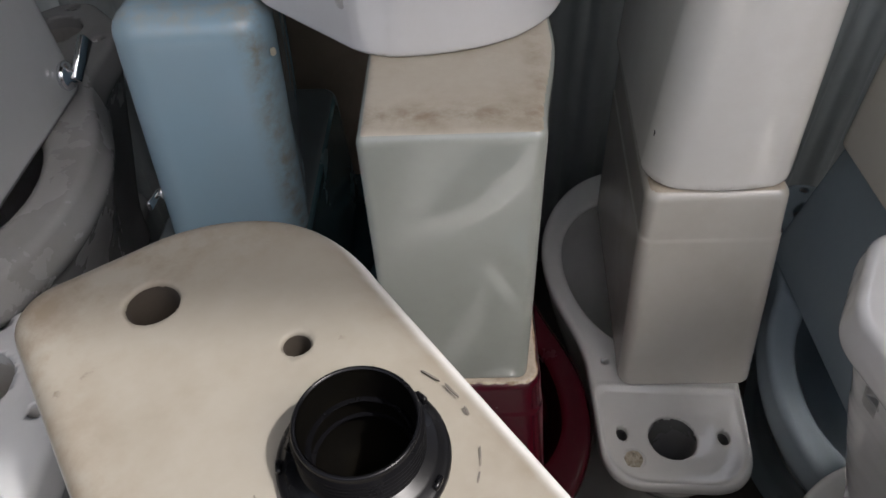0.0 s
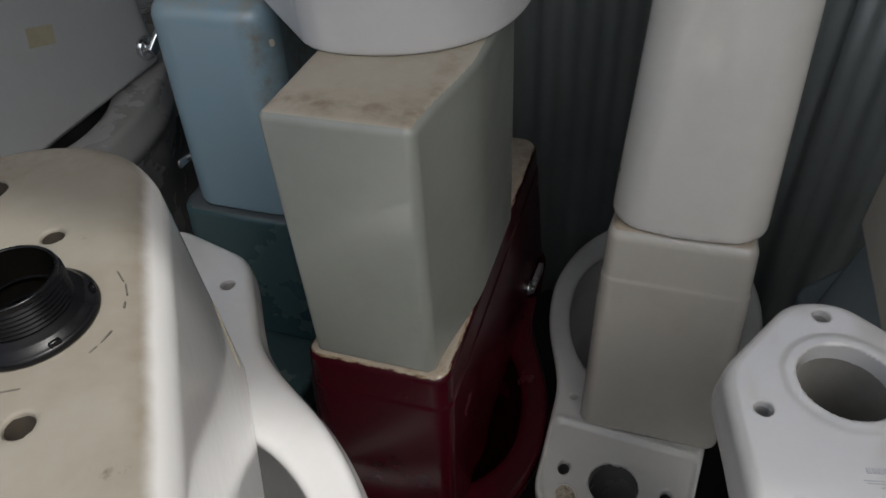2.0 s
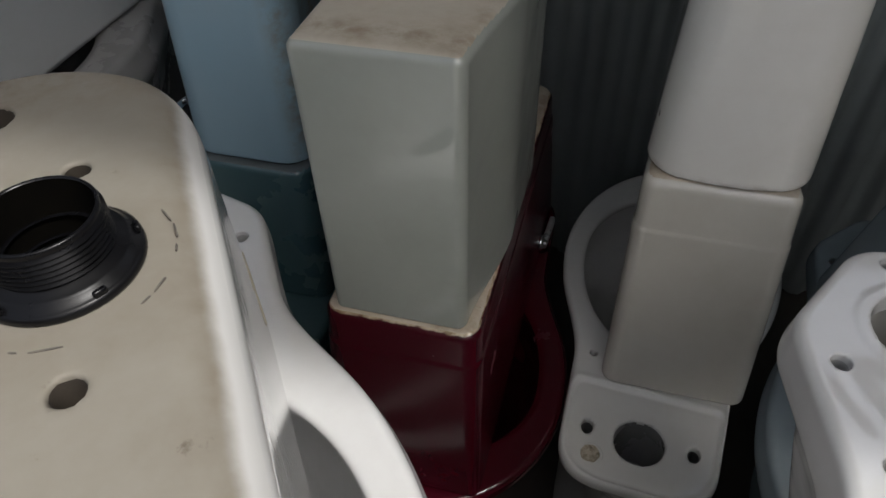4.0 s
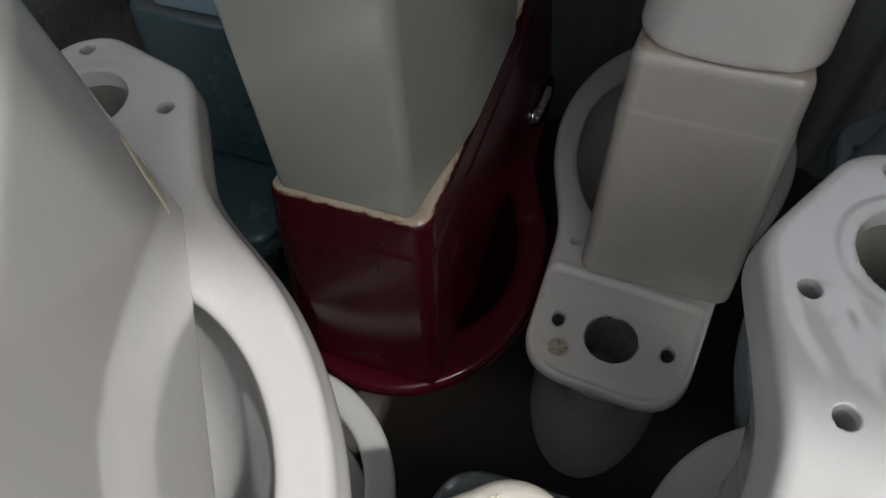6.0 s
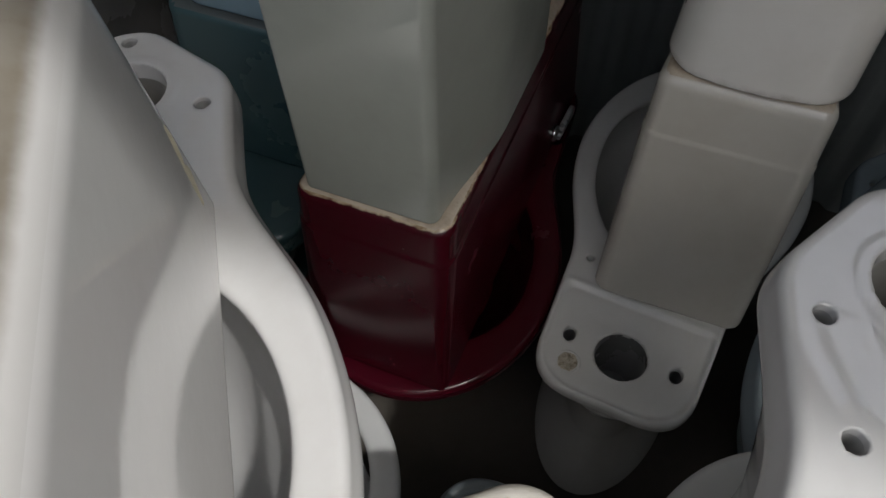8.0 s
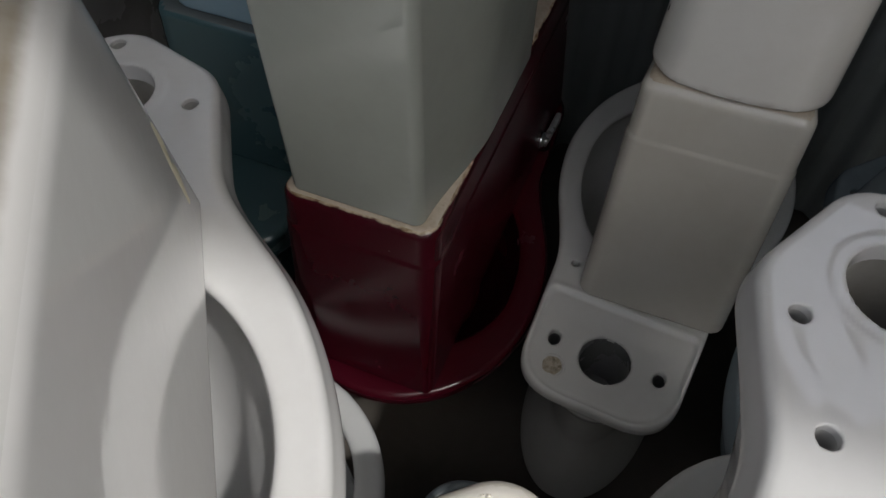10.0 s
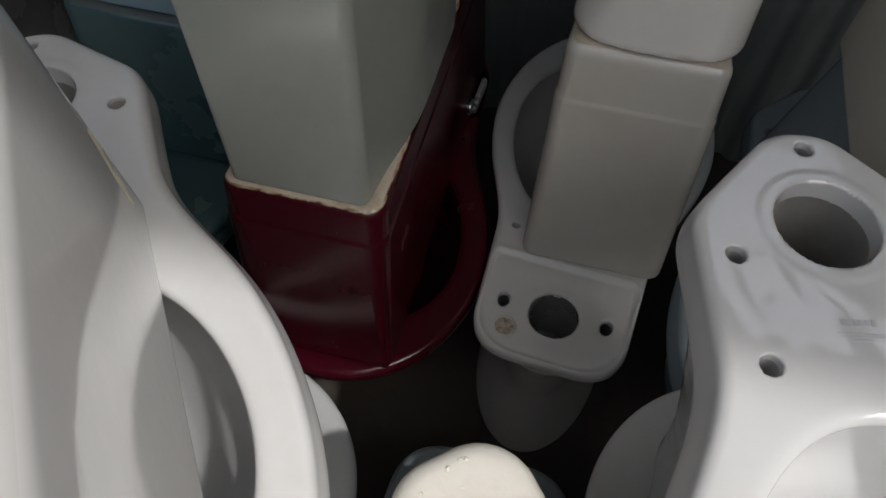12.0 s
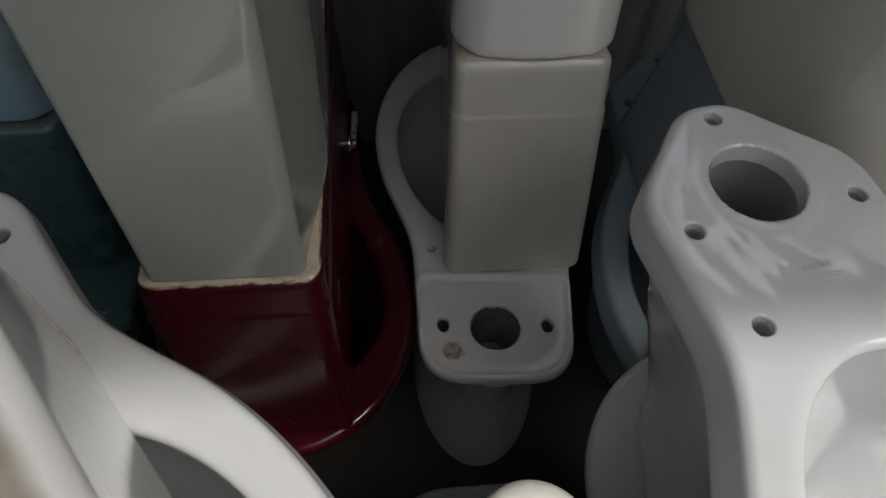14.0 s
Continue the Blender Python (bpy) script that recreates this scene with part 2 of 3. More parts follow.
def egg(x, y, a, bf, bb):
    b = np.where(y > 0, bf, bb)
    k0 = np.sqrt((x / a) ** 2 + (y / b) ** 2) + 1e-6
    k1 = np.sqrt((x / (a * a)) ** 2 + (y / (b * b)) ** 2) + 1e-6
    return k0 * (k0 - 1) / k1


def rect(x, y, hx, hy, r):
    qx, qy = np.abs(x) - hx + r, np.abs(y) - hy + r
    return np.minimum(np.maximum(qx, qy), 0) + np.sqrt(np.maximum(qx, 0) ** 2 + np.maximum(qy, 0) ** 2) - r


def slab(d, z, z0, z1, r):
    w1, w2 = d + r, np.abs(z - (z0 + z1) / 2) - (z1 - z0) / 2 + r
    return np.minimum(np.maximum(w1, w2), 0) + np.sqrt(np.maximum(w1, 0) ** 2 + np.maximum(w2, 0) ** 2) - r


def skin(f, lo, hi, h):
    """The surface f = 0 as vertices, quads and normals."""
    lo, hi = np.array(lo, float), np.array(hi, float)
    n = np.ceil((hi - lo) / h).astype(int) + 1
    ax = [(lo[i] + h * np.arange(n[i])).astype(np.float32) for i in range(3)]
    d = np.broadcast_to(f(ax[0][:, None, None], ax[1][None, :, None], ax[2][None, None, :]), n).astype(np.float32)
    s = d < 0
    c = np.zeros(n - 1, int)
    for i in (0, 1):
        for j in (0, 1):
            for k in (0, 1):
                c += s[i:n[0] - 1 + i, j:n[1] - 1 + j, k:n[2] - 1 + k]
    live = (c > 0) & (c < 8)
    cells = np.argwhere(live)
    number = np.full(n - 1, -1, int)
    number[live] = np.arange(len(cells))
    total, count = np.zeros((len(cells), 3)), np.zeros(len(cells))
    corners = [(i, j, k) for i in (0, 1) for j in (0, 1) for k in (0, 1)]
    for a in corners:
        for b in corners:
            if sum(b) == sum(a) + 1 and all(q >= p for p, q in zip(a, b)):
                pa, pb = cells + a, cells + b
                da, db = d[tuple(pa.T)], d[tuple(pb.T)]
                cut = (da < 0) != (db < 0)
                t = np.where(cut, da / np.where(cut, da - db, 1), 0)[:, None]
                total += np.where(cut[:, None], pa + (pb - pa) * t, 0)
                count += cut
    p = lo + h * total / count[:, None]
    quads = []
    for axis in range(3):
        u, v = (axis + 1) % 3, (axis + 2) % 3
        a = [slice(None)] * 3
        b = [slice(None)] * 3
        a[axis], b[axis] = slice(0, n[axis] - 1), slice(1, n[axis])
        sa, sb = s[tuple(a)], s[tuple(b)]
        e = np.argwhere(sa != sb)
        e = e[(e[:, u] > 0) & (e[:, v] > 0) & (e[:, u] < n[u] - 1) & (e[:, v] < n[v] - 1)]
        du, dv = np.zeros(3, int), np.zeros(3, int)
        du[u], dv[v] = 1, 1
        q = np.stack([number[tuple((e - m).T)] for m in (du + dv, dv, du * 0, du)], 1)
        flip = ~sa[tuple(e.T)]
        q[flip] = q[flip][:, ::-1]
        quads.append(q)
    quads = np.concatenate(quads)

    def slope(p):
        g = np.empty_like(p)
        for i in range(3):
            o = np.zeros(3)
            o[i] = h * 0.2
            g[:, i] = f(*(p + o).T) - f(*(p - o).T)
        return g / (h * 0.4)

    for _ in range(2):
        g = slope(p)
        p = p - np.clip((f(*p.T) / np.maximum((g * g).sum(1), 0.05))[:, None] * g, -0.4 * h, 0.4 * h)
    g = slope(p)
    return p, quads, g / np.maximum(np.linalg.norm(g, axis=1), 1e-6)[:, None]


def link_mesh(name, p, quads, normals, material, parent, label=""):
    used, back = np.unique(quads, return_inverse=True)
    me = bpy.data.meshes.new(name)
    me.from_pydata(p[used].tolist(), [], back.reshape(quads.shape).tolist())
    me.polygons.foreach_set("use_smooth", np.ones(len(quads), bool))
    me.materials.append(material)
    me.update()
    me.normals_split_custom_set_from_vertices(normals[used].tolist())
    ob = new(name, me)
    ob.parent = parent
    return tagged(ob, label)


def thing(name, m, label, category, group="", kind=""):
    ob = new(name)
    ob.matrix_world = m
    ob.empty_display_size = 0.05
    return tagged(ob, label, category, group, kind)


def part(name, bm, material, parent, label="", m=None, smooth=True):
    me = bpy.data.meshes.new(name)
    bmesh.ops.recalc_face_normals(bm, faces=bm.faces)
    bm.to_mesh(me)
    bm.free()
    me.materials.append(material)
    if smooth:
        me.polygons.foreach_set("use_smooth", np.ones(len(me.polygons), bool))
    ob = new(name, me)
    ob.parent = parent
    if m is not None:
        ob.matrix_basis = m
    return tagged(ob, label)


def lathe(profile, steps=48):
    bm = bmesh.new()
    rings = []
    for r, z in profile:
        rings.append([bm.verts.new((r * math.cos(2 * math.pi * i / steps), r * math.sin(2 * math.pi * i / steps), z)) for i in range(steps)] if r > 1e-6 else [bm.verts.new((0, 0, z))] * steps)
    for a, b in zip(rings, rings[1:]):
        for i in range(steps):
            j = (i + 1) % steps
            face = list(dict.fromkeys((a[i], a[j], b[j], b[i])))
            if len(face) > 2:
                bm.faces.new(face)
    return bm


def block(x, y, z, bevel=0.002, segments=2):
    bm = bmesh.new()
    bmesh.ops.create_cube(bm, size=1)
    bmesh.ops.scale(bm, vec=(x, y, z), verts=bm.verts)
    if bevel:
        bmesh.ops.bevel(bm, geom=list(bm.edges), offset=bevel, segments=segments, profile=0.5, affect="EDGES")
    return bm


# ---- kinds of thing ----
def bowl(m, glaze, label, H=0.385, a=0.187, bf=0.25, bb=0.22, deck="three", hole=(0.14, 0.16, 0.215), h=0.006, group="toilet bowls", seat=True, lining=None, depth=0.20):
    """A toilet bowl without seat. Its rim is level at H; it faces its own +y, and the tank deck lies behind, at -y."""
    ao, bfo, bbo = hole
    holes = []
    if deck == "three":
        bb = 0.285
        holes = [(0.08, -0.375, 0.0084), (-0.08, -0.375, 0.0084), (0, -0.49, 0.0084), (0, -0.409, 0.043)]
        if seat:
            holes += [(0.072, -0.28, 0.0088), (-0.072, -0.28, 0.0088)]
    if deck == "dish":
        holes = [(0.074, -0.369, 0.0085), (-0.074, -0.369, 0.0085), (0, -0.372, 0.036), (-0.089, -0.243, 0.0055), (0.089, -0.243, 0.0055)]

    def deck_plan(x, y):
        ax = np.abs(x)
        if deck == "three":
            d = smax(ax - 0.109, -y - 0.512, 0.02)
            d = smax(d, (ax - 0.109) * 0.74 + (-y - 0.419) * 0.67, 0.016)
        else:
            d = smax(ax - 0.111 - (y + 0.36) * 0.06, -y - 0.455, 0.064)
        return smax(d, y + 0.10, 0.05)

    def f(x, y, z):
        plan = smin(egg(x, y, a, bf, bb), deck_plan(x, y), 0.045 if deck == "three" else 0.07)
        up = z
        if deck == "dish":
            tray = smax(deck_plan(x, y), y + 0.286, 0.02)
            lip = np.exp(-((tray + 0.003) / 0.005) ** 2)
            up = z + 0.0045 * step((-tray - 0.003) / 0.009) - 0.0022 * lip * step((-y - 0.25) / 0.03) + 0.0035 * step((-tray - 0.015) / 0.035)
        if deck == "three":
            boss = np.sqrt(x * x + (y + 0.409) ** 2)
            up = z - 0.0010 * (1 - step((boss - 0.0510) / 0.008))
        top = slab(plan, up, H - (0.027 if deck == "dish" else 0.05), H, 0.010)
        t = z / H
        s = 0.57 + 0.38 * step((z - 0.09) / (H - 0.12)) + 0.07 * (1 - step(z / 0.06))
        body = egg(x, y + 0.10 * (1 - step(t)), a * s, bf * s, bb * s)
        wide = 0.052 + 0.008 * (1 - step(z / 0.06)) + 0.02 * step((z - 0.2) / 0.15)
        if deck == "dish":
            wide = 1 - 0.36 * step((z + 0.02) / 0.17) + 0.30 * step((z - 0.22) / 0.12)
            trap = egg(x, y + 0.25, 0.116 * wide, 0.20, 0.207 * (0.30 + 0.70 * wide))
        else:
            lean = 0.038 * (1 - step(z / 0.27))
            trap = rect(x, y + 0.24 - lean, wide, 0.20 - lean, wide - 0.004)
        low = smin(body, trap, 0.07)
        if deck == "three":
            low = smin(low, plan + 0.006 + (0.105 + 0.10 * step((y + 0.24) / 0.24)) * (1 - t), 0.055)
        low = slab(low * 0.9, z, 0.0, H - 0.032, 0.01)
        solid = smin(top, low, 0.022 if deck == "dish" else 0.035)
        inner = smax(body + 0.026, H - 0.05 - depth - z, 0.09)
        inner = np.maximum(inner, z - H + 0.034)
        mouth = smax(egg(x, y, ao, bfo, bbo), H - 0.09 - z, 0.03)
        solid = smax(solid, -smin(inner, mouth, 0.045), 0.016)
        for hx, hy, r in holes:
            deep = (0.11 if deck == "dish" else 0.13) if r > 0.02 else 0.10
            tall = 0.72 if deck == "dish" and r < 0.02 and hy < -0.3 else 1.0
            solid = smax(solid, -np.maximum(np.sqrt((x - hx) ** 2 + ((y - hy) * tall) ** 2) - r * (1 - 1.7 * np.clip(H - z, 0, 1) * (r > 0.02)), H - deep - z), 0.0015)
        return solid

    end = 0.535 if deck == "three" else 0.49
    p, quads, normals = skin(f, (-a - 0.02, -end, -0.013), (a + 0.02, bf + 0.02, H + 0.02), h)
    ob = thing("toilet_bowl", m, label, "toilet bowl", group)
    centre = p[quads].mean(1)
    socket = np.zeros(len(quads), bool)
    for hx, hy, r in holes:
        if r > 0.02:
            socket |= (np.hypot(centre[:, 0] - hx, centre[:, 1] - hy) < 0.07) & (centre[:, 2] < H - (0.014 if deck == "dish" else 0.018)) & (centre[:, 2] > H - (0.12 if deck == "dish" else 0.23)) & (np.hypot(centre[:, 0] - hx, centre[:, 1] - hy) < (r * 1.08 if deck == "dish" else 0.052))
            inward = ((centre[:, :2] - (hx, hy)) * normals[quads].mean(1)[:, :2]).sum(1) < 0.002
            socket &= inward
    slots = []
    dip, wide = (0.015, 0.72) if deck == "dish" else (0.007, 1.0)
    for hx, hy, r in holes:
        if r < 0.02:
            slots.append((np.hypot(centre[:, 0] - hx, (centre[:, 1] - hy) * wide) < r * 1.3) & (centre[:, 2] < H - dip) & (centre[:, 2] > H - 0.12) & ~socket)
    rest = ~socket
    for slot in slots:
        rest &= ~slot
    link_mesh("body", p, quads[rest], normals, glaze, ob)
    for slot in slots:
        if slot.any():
            link_mesh("bolt_slot" if deck == "dish" else "bolt_hole", p, quads[slot], normals, SLOT if deck == "dish" else HOLE, ob, "bolt slot darkened for the shade inside" if deck == "dish" else "bolt hole darkened for the shade inside")
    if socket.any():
        link_mesh("outlet_socket", p, quads[socket], normals, lining or (GREYSOCKET if deck == "dish" else SOCKET), ob, "glazed socket toned grey for its shade" if deck == "dish" else "grimy bare clay socket, also darkened for its shade")
    return ob


def tank(m, glaze, label, base=BISQUE, hx=(0.1, 0.09), hy=(0.22, 0.21), height=0.36, r=(0.03, 0.03, 0.03, 0.03), foot=None, edge=0.012, holes=(), shift=(0, 0), nose=(0, 0.12), bow=0.0, cut=0.0, h=0.006, band=0.0, group="cisterns", rim_line=0.0, roll=0.0, narrow=0.0):
    """A toilet tank stood upside down: open rim at z = 0, unglazed underside on top. Long axis y.
    hx, hy: half sizes at the rim and at the underside, hx less by narrow at the +y end; r: corner radii (+x+y, -x+y, -x-y, +x-y)."""
    def f(x, y, z):
        t = z / height
        x, y = x - shift[0] * t, y - shift[1] * t
        wx, wy = hx[0] + (hx[1] - hx[0]) * t, hy[0] + (hy[1] - hy[0]) * t
        wx = wx - narrow * np.clip((y + wy) / (2 * wy), 0, 1)
        wy = wy + bow * (1 - np.clip(x / wx, -1, 1) ** 2)
        xx = np.where(x > 0, x + nose[0] * step((nose[1] - wy - y) / nose[1]), x)
        if cut:
            xx = np.where(x > 0, x + cut * np.clip(y + wy - r[3], 0, 1) * np.clip(x / 0.03, 0, 1), x)
        rr = np.where(x > 0, np.where(y > 0, r[0], r[3]), np.where(y > 0, r[1], r[2]))
        if foot:
            lo = np.where(x > 0, np.where(y > 0, foot[0], foot[3]), np.where(y > 0, foot[1], foot[2]))
            rr = lo + (rr - lo) * np.clip(t, 0, 1)
        d = rect(xx, y, wx, wy, rr)
        if rim_line:
            d = d - 0.0018 * (1 - step((z - rim_line + 0.003) / 0.006))
        e = edge
        if roll:
            e = edge + (roll - edge) * step((x + 0.01) / 0.07) * (1 - step((y - 0.12) / 0.08))
        solid = smax(slab(d * 0.97, z, -0.03, height, e), -z, 0.006)
        for px, py, rad in holes:
            solid = smax(solid, -np.maximum(np.sqrt((x - px) ** 2 + (y - py) ** 2) - rad, height - 0.07 - z), 0.003)
        return solid

    ex, ey = max(hx) + abs(shift[0]) + 0.02, max(hy) + abs(shift[1]) + bow + 0.02
    p, quads, normals = skin(f, (-ex, -ey, -0.013), (ex, ey, height + 0.013), h)
    ob = thing("cistern", m, label, "cistern", group)
    centre = p[quads].mean(1)
    raw = (centre[:, 2] > height - min(edge * 0.22, 0.004) - band) & (centre[:, 2] > height - 0.055)
    inside = np.zeros(len(quads), bool)
    for px, py, rad in holes:
        inside |= (np.hypot(centre[:, 0] - shift[0] - px, centre[:, 1] - shift[1] - py) < rad * 1.1) & (centre[:, 2] > height - 0.10) & (centre[:, 2] < height - 0.003)
    raw &= ~inside
    link_mesh("body", p, quads[~raw & ~inside], normals, glaze, ob)
    for px, py, rad in holes:
        bore = inside & (np.hypot(centre[:, 0] - shift[0] - px, centre[:, 1] - shift[1] - py) < rad * 1.4)
        if bore.any():
            link_mesh("drilled_hole", p, quads[bore], normals, BORE_SHADE, ob, "drilled hole, its shade painted dark brown")
    link_mesh("unglazed_underside", p, quads[raw], normals, base, ob, "bare clay underside with brown stains")
    return ob


def lever(parent, m, big=1.0):
    """A chrome flush lever: round boss and a flat arm, pointing along its own +x, proud along +z."""
    boss = part("flush_lever", lathe([(0, 0), (0.014, 0), (0.015, 0.003), (0.013, 0.007), (0.008, 0.009), (0.007, 0.014), (0, 0.015)], 32), CHROME, parent, "chrome flush lever", m @ Matrix.Scale(big, 4))
    arm = block(0.075, 0.018, 0.010 if big == 1.0 else 0.008, 0.0035, 3)
    for v in arm.verts:
        k = (v.co.x + 0.0375) / 0.075
        v.co.z += (0.009 + 0.004 * k * k) if big == 1.0 else (0.013 + 0.008 * k * k)
        v.co.y *= 0.75 + 0.4 * k
        v.co.x = v.co.x * (1.0 if big == 1.0 else 0.62) + (0.030 if big == 1.0 else 0.017)
    part("lever_arm", arm, WORN_CHROME if big == 1.0 else CHROME, boss, "chrome lever arm")


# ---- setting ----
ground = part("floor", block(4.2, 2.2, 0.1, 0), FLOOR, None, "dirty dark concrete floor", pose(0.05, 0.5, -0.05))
tagged(ground, category="floor", kind="structure")
# added ground out of view; its tone sets the light bounced under the canopy
yard = part("ground", block(120.0, 120.0, 0.1, 0), YARD, None, "unseen yard ground, toned for the light it bounces", pose(0.0, 0.0, -0.054))
tagged(yard, category="ground", kind="structure")


def corrugated(name, x0, x1, z0, z1, y, pitch=0.076, depth=0.009, thick=0.004):
    bm = bmesh.new()
    xs = np.arange(x0, x1, pitch / 10)
    cols = []
    for x in xs:
        w = y + depth * math.tanh(2.2 * math.sin(2 * math.pi * x / pitch))
        cols.append([bm.verts.new((x, w + o, z)) for z in (z0, z1) for o in (0, thick)])
    for a, b in zip(cols, cols[1:]):
        bm.faces.new((a[0], b[0], b[2], a[2]))
        bm.faces.new((a[1], a[3], b[3], b[1]))
        bm.faces.new((a[2], b[2], b[3], a[3]))
    return part(name, bm, WALLSHEET, None)


# unseen upper gaps are added so the glazed decks mirror bright sky
for name, x0, x1, top, y, words in (("wall_back_west", -1.86, -1.29, 2.38, 1.276, "dark ribbed metal sheet up to the canopy"),
                                    ("wall_back_low_west", -1.30, -0.74, 1.50, 1.270, "dark ribbed metal sheet, cut low out of view to let sky in"),
                                    ("wall_back", -0.75, 0.58, 2.38, 1.276, "dark ribbed metal sheet wall behind the cisterns"),
                                    ("wall_back_low_east", 0.57, 0.95, 1.46, 1.270, "dark ribbed metal sheet, cut low out of view to let sky in"),
                                    ("wall_back_east", 0.94, 1.96, 2.00, 1.276, "dark ribbed metal sheet wall, with an unseen gap added for sky light")):
    tagged(corrugated(name, x0, x1, 0.0, top, y), words, "wall", kind="structure")
# side walls stand out of view, added to shut out light from the sides
for name, x in (("wall_left", -1.9), ("wall_right", 2.0)):
    tagged(part(name, block(0.08, 1.66, 2.58, 0), SHEET, None, "unseen dark side wall, added to keep side light out", pose(x, 0.45, 1.29)), category="wall", kind="structure")
ROOF_EDGE = -0.155
# added walls out of view; their height limits light from the horizon
for name, x, y, sx, sy in (("wall_yard_front", 0.0, -2.6, 6.6, 0.12), ("wall_yard_left", -3.3, -0.7, 0.12, 3.68), ("wall_yard_right", 3.3, -0.7, 0.12, 3.68)):
    tagged(part(name, block(sx, sy, 2.5, 0), PLASTERWALL, None, "unseen grey wall, added to block the low sky", pose(x, y, 1.245)), category="wall", kind="structure")


def ribbed_roof(x0, x1, y0, y1, z0, z1, pitch=0.076, depth=0.011, thick=0.003):
    bm = bmesh.new()
    cols = []
    for x in np.arange(x0, x1, pitch / 10):
        w = depth * math.sin(2 * math.pi * x / pitch)
        cols.append([bm.verts.new((x, y, w + v + o)) for y, v in ((y0, z0), (y1, z1)) for o in (0, thick)])
    for a, b in zip(cols, cols[1:]):
        bm.faces.new((a[0], a[2], b[2], b[0]))
        bm.faces.new((a[1], b[1], b[3], a[3]))
        bm.faces.new((a[0], b[0], b[1], a[1]))
        bm.faces.new((a[2], a[3], b[3], b[2]))
    return part("ceiling", bm, SHEET, None, "dark ribbed metal canopy over the stacked ware")


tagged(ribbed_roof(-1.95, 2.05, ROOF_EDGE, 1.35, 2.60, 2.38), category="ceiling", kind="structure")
part_board = part("brown_board", block(0.26, 0.018, 1.3, 0.002), BOARD, None, "dark brown board leaning on the metal sheet wall", pose(-0.20, 1.19, 0.65, -4, 0, 0))
tagged(part_board, category="board")

# ---- white bowls stacked near the eye ----
KOH = pose(0.5665, 0.052, 0.436, 0, 0, 191.5)
bowl_right = bowl(KOH, WAVY, "glossy white toilet bowl stacked on another bowl", h=0.003, H=0.345, hole=(0.14, 0.16, 0.238))
LEFT = pose(-0.046, 0.1165, 0.388, 0, 0, 213.0)
bowl(LEFT, SOFTWAVY, "white toilet bowl carrying an upside-down cistern", h=0.0033, H=0.334, seat=False, hole=(0.14, 0.16, 0.182))
bowl(pose(0.555, 0.285, 0.0, 0, 0, -6), OFFWHITE, "greyish white toilet bowl under another bowl", deck="dish", a=0.18, bf=0.19, H=0.434, hole=(0.10, 0.09, 0.16))
# light grey in place of off-white, to stand for shade under the upper bowl
bowl(pose(-0.071, 0.19, 0.0, 0, 0, -35), LIGHTGREY, "dusty toilet bowl under a white bowl, greyed for its shade", deck="dish", bf=0.2, H=0.385)

# ---- tank upside down on the left white bowl ----
hero = tank(pose(-0.053, 0.134, 0.722, 0, 0, 35.6), HERO_GLAZE, "upside-down white cistern with stained bare clay underside", BISQUE_HERO, hx=(0.0985, 0.096), hy=(0.225, 0.230), height=0.30, r=(0.105, 0.03, 0.035, 0.06), foot=(0.018, 0.02, 0.02, 0.02), edge=0.014, roll=0.033, band=0.018,
            holes=((0.0225, 0.020, 0.0255), (0.028, 0.099, 0.0075), (0.024, -0.058, 0.0080), (-0.024, 0.174, 0.0150)), h=0.004)
SP = pose(0.0225, 0.020, 0.30)
nut = part("flush_valve_nut", lathe([(0.0225, 0.0), (0.0390, 0.0), (0.0402, 0.002), (0.0398, 0.0048), (0.0382, 0.0058), (0.0372, 0.0062), (0.0350, 0.0090), (0.0335, 0.0102), (0.0300, 0.0108), (0.0285, 0.0125), (0.0225, 0.0128)]), RUBBER, hero, "black plastic valve nut", SP)
for i in range(5):
    a = i * math.pi * 0.4 + 0.2
    part("nut_lug", block(0.003, 0.007, 0.004, 0.0012), RUBBER, nut, "", pose(0.0378 * math.cos(a), 0.0378 * math.sin(a), 0.0072, 0, 0, math.degrees(a)))
thread = [(0.0240, 0.0), (0.0262, 0.0105)]
for i in range(6):
    z = 0.0115 + i * 0.0028
    thread += [(0.0263, z), (0.0279, z + 0.0007), (0.0279, z + 0.0013), (0.0263, z + 0.0020)]
thread += [(0.0266, 0.0292), (0.0268, 0.0305), (0.0262, 0.0315), (0.0252, 0.0315), (0.0246, 0.0300)]
thread = [(r * 1.05, z * 1.08) for r, z in thread]
tube = part("threaded_outlet", lathe(thread, 72), RUBBER, hero, "black threaded outlet pipe", SP)
part("pipe_lining", lathe([(0.0258, 0.0334), (0.0248, 0.0), (0.0240, -0.02), (0.0150, -0.024), (0, -0.025)], 48), PIPE_SHADE, tube, "inside of the black pipe, blackened for its shade")

# ---- grey toilet with its stack ----
grey_bowl = bowl(pose(0.333, 0.92, 0.0, 0, 0, -4), OFFWHITE, "greyish white toilet bowl carrying two stacked cisterns", deck="dish", H=0.373, h=0.004, a=0.183, depth=0.25)
_plug = bmesh.new()
bmesh.ops.create_icosphere(_plug, subdivisions=4, radius=0.0135)
for v in _plug.verts:
    k = 1 + 0.10 * noise.noise(v.co * 140) + 0.05 * noise.noise(v.co * 420)
    v.co = Vector((v.co.x * k, v.co.y * k, 0.0035 + 0.0018 * noise.noise(Vector((v.co.x, v.co.y, 0)) * 210) if v.co.z > 0.004 else v.co.z * 0.3))
part("putty_plug", _plug, CORK, grey_bowl, "dried putty plug", pose(-0.062, -0.412, 0.3668))
